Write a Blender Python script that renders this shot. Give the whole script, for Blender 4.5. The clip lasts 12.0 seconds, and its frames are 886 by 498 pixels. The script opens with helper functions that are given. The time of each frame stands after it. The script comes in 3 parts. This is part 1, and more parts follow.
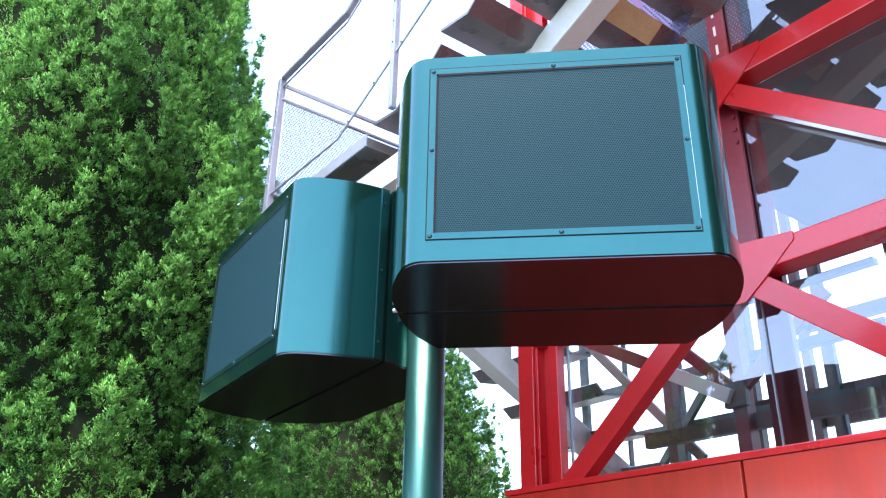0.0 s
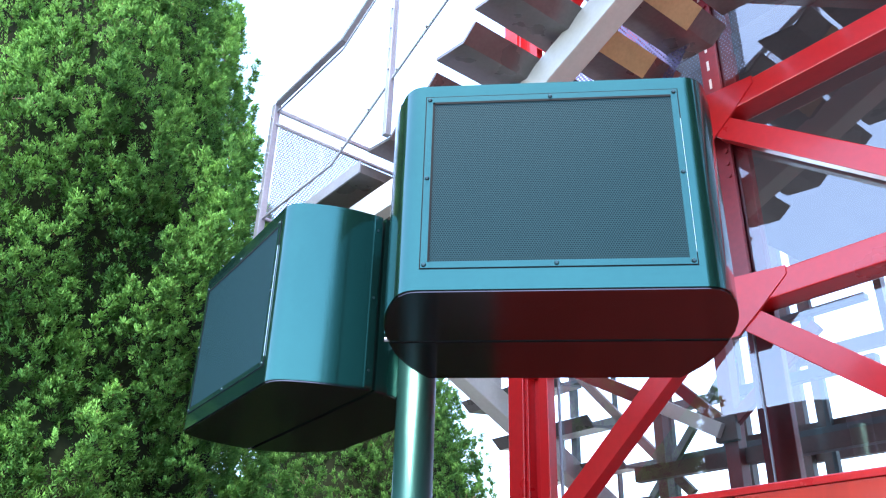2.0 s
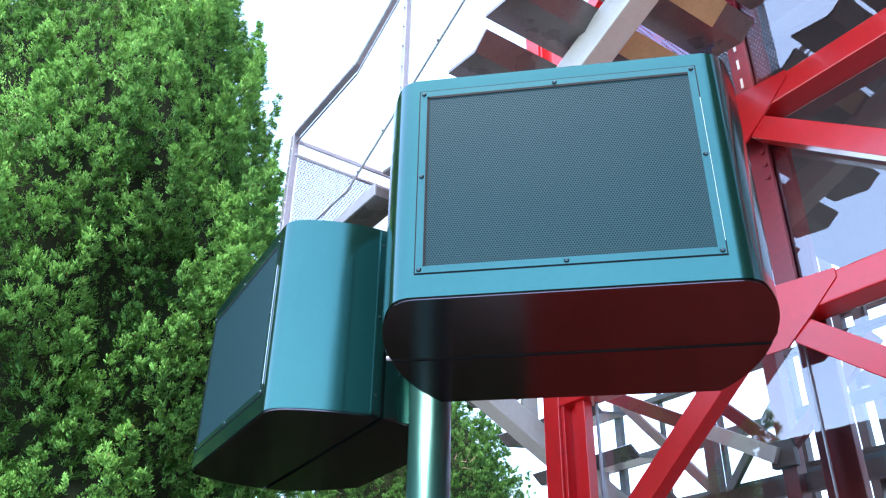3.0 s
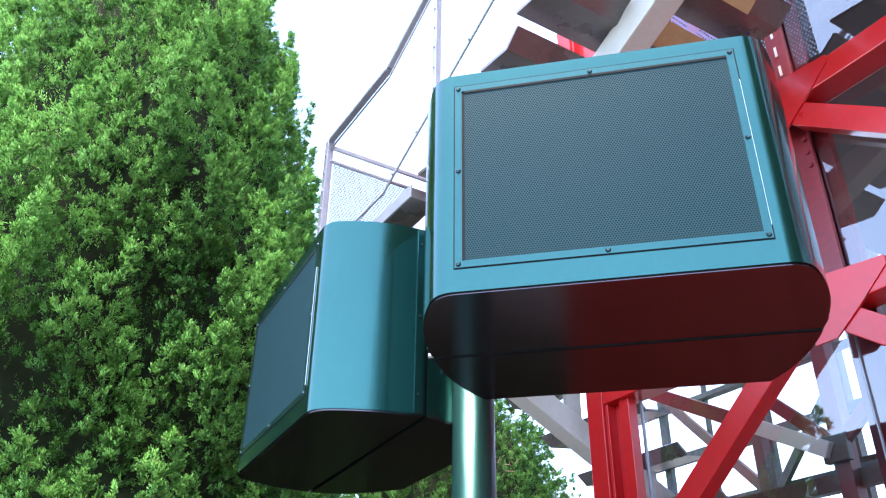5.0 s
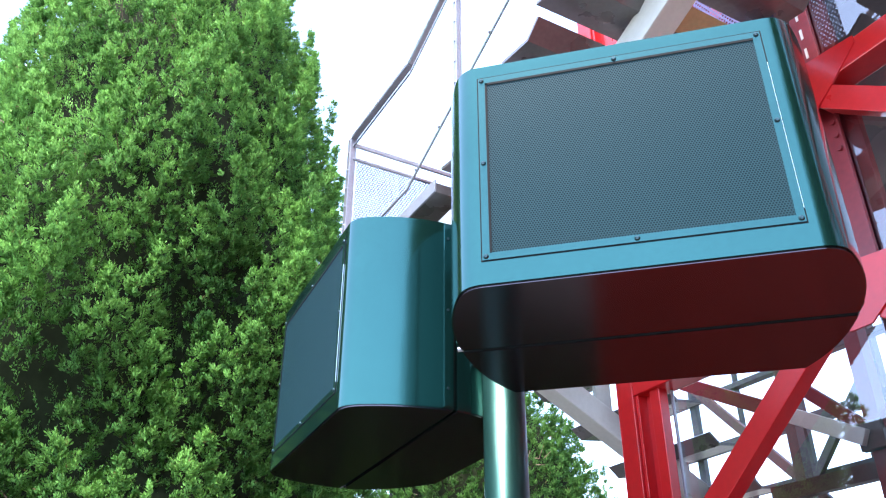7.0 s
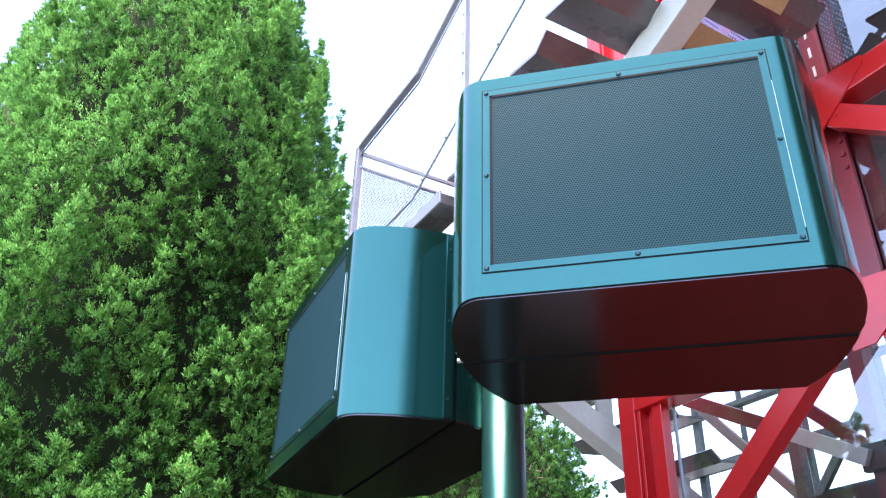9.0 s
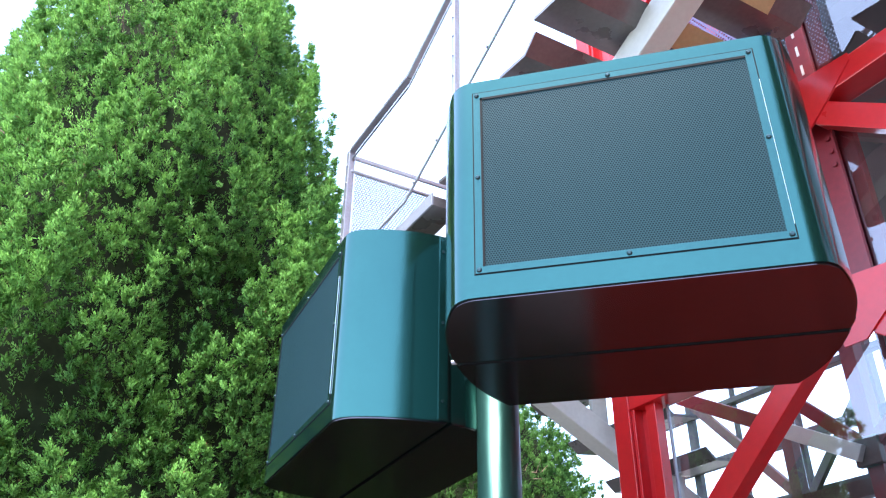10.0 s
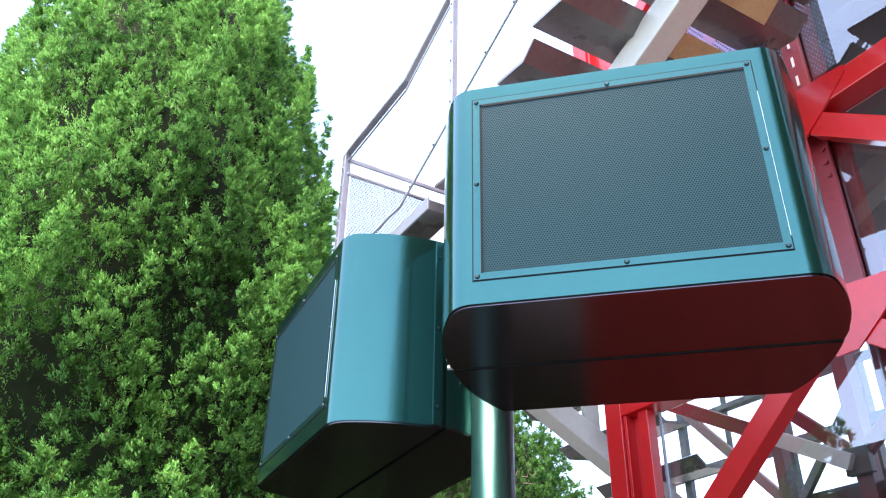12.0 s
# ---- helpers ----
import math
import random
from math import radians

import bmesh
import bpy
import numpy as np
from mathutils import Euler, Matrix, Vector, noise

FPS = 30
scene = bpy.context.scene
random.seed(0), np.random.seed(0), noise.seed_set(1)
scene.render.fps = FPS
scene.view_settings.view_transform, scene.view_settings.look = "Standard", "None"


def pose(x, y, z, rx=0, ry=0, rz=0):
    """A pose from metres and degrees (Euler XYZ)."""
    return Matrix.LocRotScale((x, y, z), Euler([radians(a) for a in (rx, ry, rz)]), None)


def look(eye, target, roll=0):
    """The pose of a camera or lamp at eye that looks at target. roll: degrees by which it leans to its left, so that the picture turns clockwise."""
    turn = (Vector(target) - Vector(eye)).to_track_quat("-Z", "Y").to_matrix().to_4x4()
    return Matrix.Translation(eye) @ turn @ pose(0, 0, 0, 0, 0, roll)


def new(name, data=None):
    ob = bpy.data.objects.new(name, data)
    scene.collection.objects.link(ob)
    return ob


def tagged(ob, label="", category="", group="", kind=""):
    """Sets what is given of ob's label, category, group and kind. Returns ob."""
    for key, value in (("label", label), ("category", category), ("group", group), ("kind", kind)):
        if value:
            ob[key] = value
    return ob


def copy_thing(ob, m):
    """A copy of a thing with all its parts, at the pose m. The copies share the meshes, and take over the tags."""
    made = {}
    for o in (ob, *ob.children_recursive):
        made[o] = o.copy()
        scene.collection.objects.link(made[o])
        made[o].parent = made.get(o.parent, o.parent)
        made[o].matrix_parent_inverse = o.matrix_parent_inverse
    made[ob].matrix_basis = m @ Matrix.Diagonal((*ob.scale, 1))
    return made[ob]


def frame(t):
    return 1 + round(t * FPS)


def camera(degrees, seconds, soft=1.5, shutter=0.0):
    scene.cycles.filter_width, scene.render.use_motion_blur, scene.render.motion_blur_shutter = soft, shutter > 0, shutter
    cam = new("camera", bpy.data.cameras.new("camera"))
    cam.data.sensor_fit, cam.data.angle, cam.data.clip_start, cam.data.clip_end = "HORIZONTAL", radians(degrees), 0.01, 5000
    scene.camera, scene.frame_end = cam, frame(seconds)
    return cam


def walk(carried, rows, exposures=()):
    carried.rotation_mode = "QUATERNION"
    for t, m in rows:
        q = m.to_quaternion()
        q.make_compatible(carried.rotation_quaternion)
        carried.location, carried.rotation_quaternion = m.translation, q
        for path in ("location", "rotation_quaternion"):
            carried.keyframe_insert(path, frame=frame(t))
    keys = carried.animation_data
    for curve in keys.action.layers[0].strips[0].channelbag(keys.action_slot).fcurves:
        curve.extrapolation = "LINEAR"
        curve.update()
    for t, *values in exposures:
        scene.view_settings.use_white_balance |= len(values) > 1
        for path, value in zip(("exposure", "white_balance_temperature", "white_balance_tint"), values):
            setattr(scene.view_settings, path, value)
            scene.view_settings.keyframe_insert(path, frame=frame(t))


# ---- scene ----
cam = camera(56.9, 12.0, soft=1.2)
PATH = [
    (0, (0.194, -1.386, 1.587), (-0.022, 0.42, 2.419), 1.0),
    (0.5, (0.196, -1.383, 1.587), (-0.017, 0.422, 2.423), 0.9),
    (1, (0.206, -1.371, 1.593), (-0.004, 0.429, 2.44), 1.1),
    (1.5, (0.198, -1.374, 1.597), (-0.002, 0.415, 2.469), 1.1),
    (2, (0.185, -1.375, 1.596), (-0.005, 0.405, 2.489), 1.7),
    (2.5, (0.21, -1.292, 1.596), (0.017, 0.469, 2.524), 0.3),
    (3, (0.25, -1.199, 1.608), (-0.046, 0.519, 2.586), 0.9),
    (5, (0.241, -1.182, 1.596), (-0.14, 0.514, 2.586), 0.6),
    (5.5, (0.237, -1.18, 1.594), (-0.158, 0.515, 2.578), 0.2),
    (6, (0.24, -1.18, 1.594), (-0.175, 0.514, 2.572), 0.2),
    (6.5, (0.24, -1.18, 1.595), (-0.183, 0.511, 2.575), -0.0),
    (7, (0.234, -1.177, 1.594), (-0.205, 0.51, 2.575), 0.1),
    (9, (0.245, -1.178, 1.595), (-0.208, 0.493, 2.596), 1.6),
    (9.5, (0.245, -1.178, 1.594), (-0.196, 0.493, 2.6), 1.7),
    (10, (0.246, -1.182, 1.591), (-0.189, 0.491, 2.599), 0.5),
    (10.5, (0.245, -1.189, 1.593), (-0.188, 0.485, 2.599), 0.1),
    (11, (0.248, -1.191, 1.596), (-0.178, 0.483, 2.605), -0.1),
    (11.5, (0.242, -1.193, 1.593), (-0.177, 0.48, 2.605), 0.7),
    (12, (0.238, -1.192, 1.593), (-0.178, 0.481, 2.606), 1.0),
]
# the picture grows warmer towards the end
walk(cam, [(t, look(eye, target, roll)) for t, eye, target, roll in PATH],
     exposures=((0, 3.3, 6350, 12), (3.0, 3.3, 6350, 12), (5.5, 3.3, 6480, 14), (9.5, 3.3, 6500, 14), (12, 3.3, 6900, 14)))

# ---- world and light ----
world = bpy.data.worlds.new("sky")
scene.world = world
world.use_nodes = True
wn = world.node_tree.nodes
sky = wn.new("ShaderNodeTexSky")
sky.sky_type, sky.sun_disc = "NISHITA", False
SUN_EL, SUN_AZ = 74.0, 202.0
sky.sun_elevation, sky.sun_rotation = radians(SUN_EL), radians(SUN_AZ)
sky.air_density, sky.dust_density, sky.ozone_density = 1.0, 1.3, 1.2
wn["Background"].inputs["Strength"].default_value = 0.15
world.node_tree.links.new(sky.outputs["Color"], wn["Background"].inputs["Color"])
sun = new("sun", bpy.data.lights.new("sun", "SUN"))
sun.data.energy, sun.data.angle, sun.data.color = 1.5, radians(28), (1.0, 0.96, 0.9)
sd = Vector((math.sin(radians(SUN_AZ)) * math.cos(radians(SUN_EL)), math.cos(radians(SUN_AZ)) * math.cos(radians(SUN_EL)), math.sin(radians(SUN_EL))))
sun.matrix_world = look(sd * 30, (0, 0, 0))


# ---- materials ----
def mat(name, base, rough=0.5, metal=0.0, var=0.15, scale=6.0, fine=60.0, bump=0.0, coat=0.0, spec=0.5, rvar=0.0, stretch=(1, 1, 1), edge=1.0):
    """Painted or bare surface: colour varied at two scales, fine relief."""
    m = bpy.data.materials.new(name)
    m.use_nodes = True
    nt, N, L = m.node_tree, m.node_tree.nodes, m.node_tree.links
    b = N["Principled BSDF"]
    tc, mp = N.new("ShaderNodeTexCoord"), N.new("ShaderNodeMapping")
    mp.inputs["Scale"].default_value = stretch
    L.new(tc.outputs["Object"], mp.inputs["Vector"])
    n1, n2 = N.new("ShaderNodeTexNoise"), N.new("ShaderNodeTexNoise")
    n1.inputs["Scale"].default_value, n2.inputs["Scale"].default_value = scale, fine
    n1.inputs["Detail"].default_value, n2.inputs["Detail"].default_value = 5, 3
    for n in (n1, n2):
        L.new(mp.outputs[0], n.inputs["Vector"])
    add = N.new("ShaderNodeMath"); add.operation = "ADD"
    L.new(n1.outputs["Fac"], add.inputs[0]); L.new(n2.outputs["Fac"], add.inputs[1])
    ramp = N.new("ShaderNodeMapRange")
    ramp.inputs["From Min"].default_value, ramp.inputs["From Max"].default_value = 0.6, 1.4
    ramp.inputs["To Min"].default_value, ramp.inputs["To Max"].default_value = 1 - var, 1 + var
    L.new(add.outputs[0], ramp.inputs["Value"])
    mul = N.new("ShaderNodeVectorMath"); mul.operation = "SCALE"
    mul.inputs[0].default_value = base
    L.new(ramp.outputs["Result"], mul.inputs["Scale"])
    L.new(mul.outputs["Vector"], b.inputs["Base Color"])
    b.inputs["Roughness"].default_value, b.inputs["Metallic"].default_value = rough, metal
    b.inputs["Coat Weight"].default_value, b.inputs["Specular IOR Level"].default_value = coat, spec
    b.inputs["Coat Roughness"].default_value = 0.08
    b.inputs["Specular Tint"].default_value = (edge, edge, edge, 1)
    if rvar:
        rr = N.new("ShaderNodeMapRange")
        rr.inputs["To Min"].default_value, rr.inputs["To Max"].default_value = max(0.02, rough - rvar), rough + rvar
        L.new(n1.outputs["Fac"], rr.inputs["Value"])
        L.new(rr.outputs["Result"], b.inputs["Roughness"])
    if bump:
        bp = N.new("ShaderNodeBump")
        bp.inputs["Strength"].default_value, bp.inputs["Distance"].default_value = bump, 0.002
        L.new(n2.outputs["Fac"], bp.inputs["Height"])
        L.new(bp.outputs["Normal"], b.inputs["Normal"])
    return m


def leaf_mat(name, dark, light):
    """Scale-leaf foliage: each sprig its own shade, a little light through it."""
    m = bpy.data.materials.new(name)
    m.use_nodes = True
    N, L = m.node_tree.nodes, m.node_tree.links
    b, out = N["Principled BSDF"], N["Material Output"]
    geo, tc, nz = N.new("ShaderNodeNewGeometry"), N.new("ShaderNodeTexCoord"), N.new("ShaderNodeTexNoise")
    nz.inputs["Scale"].default_value, nz.inputs["Detail"].default_value = 3.0, 4
    L.new(tc.outputs["Object"], nz.inputs["Vector"])
    add = N.new("ShaderNodeMath"); add.operation = "MULTIPLY_ADD"
    add.inputs[1].default_value = 0.5
    L.new(geo.outputs["Random Per Island"], add.inputs[0]); L.new(nz.outputs["Fac"], add.inputs[2])
    r = N.new("ShaderNodeValToRGB")
    r.color_ramp.elements[0].position, r.color_ramp.elements[0].color = 0.3, (*dark, 1)
    r.color_ramp.elements[1].position, r.color_ramp.elements[1].color = 1.0, (*light, 1)
    gt = N.new("ShaderNodeMath"); gt.operation = "GREATER_THAN"; gt.inputs[1].default_value = 0.985
    L.new(geo.outputs["Random Per Island"], gt.inputs[0])
    mc = N.new("ShaderNodeMix"); mc.data_type = "RGBA"
    mc.inputs[7].default_value = (0.12, 0.075, 0.035, 1)
    L.new(add.outputs[0], r.inputs["Fac"]); L.new(gt.outputs[0], mc.inputs[0])
    L.new(r.outputs["Color"], mc.inputs[6]); L.new(mc.outputs[2], b.inputs["Base Color"])
    b.inputs["Roughness"].default_value, b.inputs["Specular IOR Level"].default_value = 0.7, 0.12
    tr, mx = N.new("ShaderNodeBsdfTranslucent"), N.new("ShaderNodeMixShader")
    L.new(r.outputs["Color"], tr.inputs["Color"])
    mx.inputs[0].default_value = 0.38
    L.new(b.outputs[0], mx.inputs[1]); L.new(tr.outputs[0], mx.inputs[2]); L.new(mx.outputs[0], out.inputs["Surface"])
    return m


def holes_mat(name, base, pitch, hole, rough=0.5, metal=0.0, see=True, back=(0.01, 0.012, 0.015)):
    """Perforated sheet: round holes in staggered rows; open where see is set, else backed by dark cloth."""
    m = bpy.data.materials.new(name)
    m.use_nodes = True
    N, L = m.node_tree.nodes, m.node_tree.links
    b, out = N["Principled BSDF"], N["Material Output"]
    b.inputs["Base Color"].default_value = (*base, 1)
    b.inputs["Roughness"].default_value, b.inputs["Metallic"].default_value = rough, metal
    b.inputs["Specular IOR Level"].default_value = 0.12
    uv = N.new("ShaderNodeUVMap")
    sp = N.new("ShaderNodeSeparateXYZ")
    L.new(uv.outputs[0], sp.inputs[0])

    def f(op, a, c=None, d=None):
        n = N.new("ShaderNodeMath"); n.operation = op
        for i, v in enumerate((a, c, d)):
            if v is None:
                continue
            if isinstance(v, (int, float)):
                n.inputs[i].default_value = v
            else:
                L.new(v, n.inputs[i])
        return n.outputs[0]
    row = f("DIVIDE", sp.outputs["Y"], pitch * 0.87)
    odd = f("MULTIPLY", f("MODULO", f("FLOOR", row), 2.0), 0.5)
    px = f("SUBTRACT", f("FRACT", f("ADD", f("DIVIDE", sp.outputs["X"], pitch), odd)), 0.5)
    py = f("MULTIPLY", f("SUBTRACT", f("FRACT", row), 0.5), 0.87)
    d2 = f("ADD", f("MULTIPLY", px, px), f("MULTIPLY", py, py))
    inside = f("LESS_THAN", d2, hole * hole)
    mx = N.new("ShaderNodeMixShader")
    if see:
        o2 = N.new("ShaderNodeBsdfTransparent")
    else:
        o2 = N.new("ShaderNodeBsdfDiffuse")
        o2.inputs["Color"].default_value = (*back, 1)
    L.new(inside, mx.inputs[0]); L.new(b.outputs[0], mx.inputs[1]); L.new(o2.outputs[0], mx.inputs[2])
    L.new(mx.outputs[0], out.inputs["Surface"])
    return m


def glass_mat(name, tint, body):
    """Window glass: clear body with a strong mirror coat."""
    m = bpy.data.materials.new(name)
    m.use_nodes = True
    N, L = m.node_tree.nodes, m.node_tree.links
    out = N["Material Output"]
    tr, gl, mx, fr = N.new("ShaderNodeBsdfTransparent"), N.new("ShaderNodeBsdfGlossy"), N.new("ShaderNodeMixShader"), N.new("ShaderNodeFresnel")
    tr.inputs["Color"].default_value = (*tint, 1)
    gl.inputs["Roughness"].default_value = 0.004
    fr.inputs["IOR"].default_value = body
    L.new(fr.outputs[0], mx.inputs[0]); L.new(tr.outputs[0], mx.inputs[1]); L.new(gl.outputs[0], mx.inputs[2])
    L.new(mx.outputs[0], out.inputs["Surface"])
    return m


GREEN = mat("green_metallic_enamel", (0.0205, 0.083, 0.073), 0.15, 0.88, 0.08, 5, 90, 0.02, coat=0.15, rvar=0.04)
GREEN_STRIP = mat("green_trim_enamel", (0.019, 0.074, 0.069), 0.24, 0.85, 0.1, 9, 120, 0.02, coat=0.1)
BASE = mat("dark_green_gloss_enamel", (0.082, 0.07, 0.08), 0.17, 0.9, 0.12, 6, 80, 0.01, rvar=0.03, edge=0.45)
POLE_GREEN = mat("green_pole_enamel", (0.019, 0.078, 0.066), 0.42, 0.75, 0.12, 4, 70, 0.03, coat=0.2, rvar=0.06, stretch=(1, 1, 0.2))
GRILLE = holes_mat("perforated_grille", (0.0105, 0.036, 0.042), 0.0047, 0.33, 0.45, 0.1, see=False, back=(0.007, 0.016, 0.019))
# pale metal for the painted highlight along the trim
GLINT = mat("trim_glint_metal", (0.45, 0.52, 0.52), 0.25, 0.9, 0.2, 60, 300)
SCREW = mat("screw_steel", (0.03, 0.06, 0.065), 0.35, 0.8, 0.2, 40, 200)
RED = mat("red_enamel", (0.44, 0.008, 0.01), 0.3, 0.0, 0.12, 3, 40, 0.03, coat=0.15, rvar=0.08)
RED_PANEL = mat("red_sheet_enamel", (0.36, 0.018, 0.008), 0.36, 0.0, 0.2, 7.0, 40, 0.03, coat=0.1, rvar=0.1, stretch=(1, 1, 0.12))
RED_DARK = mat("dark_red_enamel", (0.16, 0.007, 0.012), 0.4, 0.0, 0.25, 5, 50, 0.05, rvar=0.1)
STEEL_WHITE = mat("pale_grey_paint", (0.55, 0.535, 0.51), 0.42, 0.0, 0.08, 4, 60, 0.04)
TREAD = mat("tread_grey_paint", (0.15, 0.135, 0.135), 0.3, 0.5, 0.18, 8, 70, 0.05, rvar=0.1)
ZINC = mat("galvanised_steel", (0.3, 0.3, 0.33), 0.42, 0.5, 0.15, 14, 90, 0.04, rvar=0.1)
MESH = holes_mat("perforated_zinc_sheet", (0.09, 0.095, 0.14), 0.0135, 0.33, 0.5, 0.3)
MESH_DENSE = holes_mat("dense_perforated_sheet", (0.1, 0.085, 0.16), 0.016, 0.24, 0.5, 0.2)
MESH_OPEN = holes_mat("open_perforated_zinc_sheet", (0.3, 0.31, 0.34), 0.011, 0.45, 0.5, 0.3)
GLASS = glass_mat("window_glass", (0.9, 0.91, 0.91), 2.3)
DARK_STEEL = mat("dark_grey_paint", (0.06, 0.06, 0.066), 0.5, 0.0, 0.2, 5, 50)
DARK_BROWN = mat("dark_brown_paint", (0.09, 0.045, 0.04), 0.45, 0.0, 0.25, 6, 60)
RUBBER = mat("black_gasket", (0.006, 0.007, 0.008), 0.7, 0.0, 0.2, 10, 60, spec=0.1)
LEAF = leaf_mat("cypress_foliage", (0.052, 0.15, 0.038), (0.175, 0.41, 0.085))
# darker copy of the leaf colour: the far tree's shade is painted in
LEAF_SHADED = leaf_mat("shaded_cypress_foliage", (0.03, 0.09, 0.024), (0.1, 0.24, 0.052))
BARK = mat("cypress_bark", (0.12, 0.075, 0.05), 0.85, 0.0, 0.35, 9, 60, 0.5, stretch=(1, 1, 0.2))
# near-black: inner twigs with the crown's inside shade put into the colour
TWIG_SHADE = mat("inner_twig_shade", (0.012, 0.016, 0.007), 0.9, 0.0, 0.4, 8, 50, 0.3, spec=0.05)
TWIG = mat("dead_twig_bark", (0.2, 0.13, 0.09), 0.85, 0.0, 0.3, 20, 90)
# ochre that carries the warm reflected light on some tread fronts
WARM_SHEEN = mat("warm_sheen_ochre", (0.5, 0.38, 0.2), 0.4, 0.0, 0.15, 12, 70, 0.04)
GROUND = mat("asphalt_paving", (0.09, 0.088, 0.084), 0.85, 0.0, 0.2, 0.8, 60, 0.4)


# ---- building helpers ----
def link(name, bm, material, parent=None, label="", smooth=False):
    me = bpy.data.meshes.new(name)
    bm.normal_update()
    bm.to_mesh(me)
    bm.free()
    me.materials.append(material)
    if smooth:
        me.shade_smooth()
        me.set_sharp_from_angle(angle=radians(38))
    ob = new(name, me)
    if parent:
        ob.parent = parent
    if label:
        ob["label"] = label
    return ob


def part(name, bm, material, parent, label="", smooth=False):
    return link(name, bm, material, parent, label, smooth)


def thing(name, label, category, m=None, group="", kind=""):
    ob = new(name)
    ob.empty_display_size = 0.1
    if m is not None:
        ob.matrix_world = m
    return tagged(ob, label, category, group, kind)


def block(bm, x0, x1, y0, y1, z0, z1, bevel=0.0):
    r = bmesh.ops.create_cube(bm, size=1, matrix=Matrix.Translation(((x0 + x1) / 2, (y0 + y1) / 2, (z0 + z1) / 2)) @ Matrix.Diagonal((abs(x1 - x0), abs(y1 - y0), abs(z1 - z0), 1)))
    if bevel:
        es = {e for v in r["verts"] for e in v.link_edges}
        bmesh.ops.bevel(bm, geom=list(es), offset=bevel, segments=2, affect="EDGES", profile=0.6)
    return bm


def blk(*a, bevel=0.0):
    return block(bmesh.new(), *a, bevel=bevel)


def bar(p0, p1, w, h, bevel=0.004, up=(0, 0, 1)):
    """A bar of section w x h from p0 to p1, h along up."""
    p0, p1 = Vector(p0), Vector(p1)
    d = p1 - p0
    z = d.normalized()
    x = Vector(up).cross(z).normalized()
    y = z.cross(x)
    m = Matrix.Translation((p0 + p1) / 2) @ Matrix((x, y, z)).transposed().to_4x4()
    bm = bmesh.new()
    block(bm, -w / 2, w / 2, -h / 2, h / 2, -d.length / 2, d.length / 2, bevel)
    bm.transform(m)
    return bm


def tube(p0, p1, r, seg=16, r2=None):
    p0, p1 = Vector(p0), Vector(p1)
    d = p1 - p0
    bm = bmesh.new()
    bmesh.ops.create_cone(bm, cap_ends=True, segments=seg, radius1=r, radius2=r if r2 is None else r2, depth=d.length)
    bm.transform(Matrix.Translation((p0 + p1) / 2) @ d.to_track_quat("Z", "Y").to_matrix().to_4x4())
    return bm


def prism(poly, z0, z1):
    bm = bmesh.new()
    lo = [bm.verts.new((x, y, z0)) for x, y in poly]
    hi = [bm.verts.new((x, y, z1)) for x, y in poly]
    bm.faces.new(lo[::-1]); bm.faces.new(hi)
    k = len(poly)
    for i in range(k):
        bm.faces.new((lo[i], lo[(i + 1) % k], hi[(i + 1) % k], hi[i]))
    bmesh.ops.recalc_face_normals(bm, faces=bm.faces)
    return bm


def sheet(p, ex, ey, w, h):
    """A flat sheet with a uv map in metres."""
    bm = bmesh.new()
    p, ex, ey = Vector(p), Vector(ex), Vector(ey)
    uv = bm.loops.layers.uv.new("UVMap")
    vs = [bm.verts.new(p + ex * a + ey * b) for a, b in ((0, 0), (w, 0), (w, h), (0, h))]
    f = bm.faces.new(vs)
    for lp, (a, b) in zip(f.loops, ((0, 0), (w, 0), (w, h), (0, h))):
        lp[uv].uv = (a, b)
    return bm


def poly_sheet(pts, ex, ey):
    """A flat polygon with a uv map in metres along ex, ey."""
    bm = bmesh.new()
    ex, ey = Vector(ex), Vector(ey)
    uv = bm.loops.layers.uv.new("UVMap")
    f = bm.faces.new([bm.verts.new(p) for p in pts])
    for lp in f.loops:
        lp[uv].uv = (lp.vert.co.dot(ex), lp.vert.co.dot(ey))
    return bm


# ---- ground ----
bm = bmesh.new()
bmesh.ops.create_grid(bm, x_segments=2, y_segments=2, size=600)
tagged(link("ground", bm, GROUND), "dark grey asphalt paving under the pole", "ground", kind="structure")


# ---- loudspeaker cabinets on their pole ----
FW, FH = 0.586, 0.466


def side_curve(lo, hi, n=14, taper=0.0):
    """The bowed side between two depths: how far it stands out past the front edge."""
    pts = []
    for i in range(n + 1):
        y = lo + (hi - lo) * i / n
        k = (y - 0.268) / 0.268
        pts.append((0.066 * (1 - abs(k) ** 2.3) - taper * max(0.0, k) ** 2, y))
    return pts


def half_outline(lo, hi, inset=0.0, taper=0.0):
    """Plan of a shell half; the front half has rounded front corners."""
    c = side_curve(max(lo, 0.04) if lo < 0.1 else lo, hi, taper=taper)
    if lo < 0.1:
        p2 = c[0]
        arc = []
        for i in range(8):
            t = i / 8
            arc.append(((1 - t) ** 2 * -0.03 + 2 * t * (1 - t) * 0.003 + t * t * p2[0], (1 - t) ** 2 * lo + 2 * t * (1 - t) * lo + t * t * p2[1]))
        c = arc + c
    left = [(-x + inset, y) for x, y in c]
    right = [(FW + x - inset, y) for x, y in c]
    return right + left[::-1]


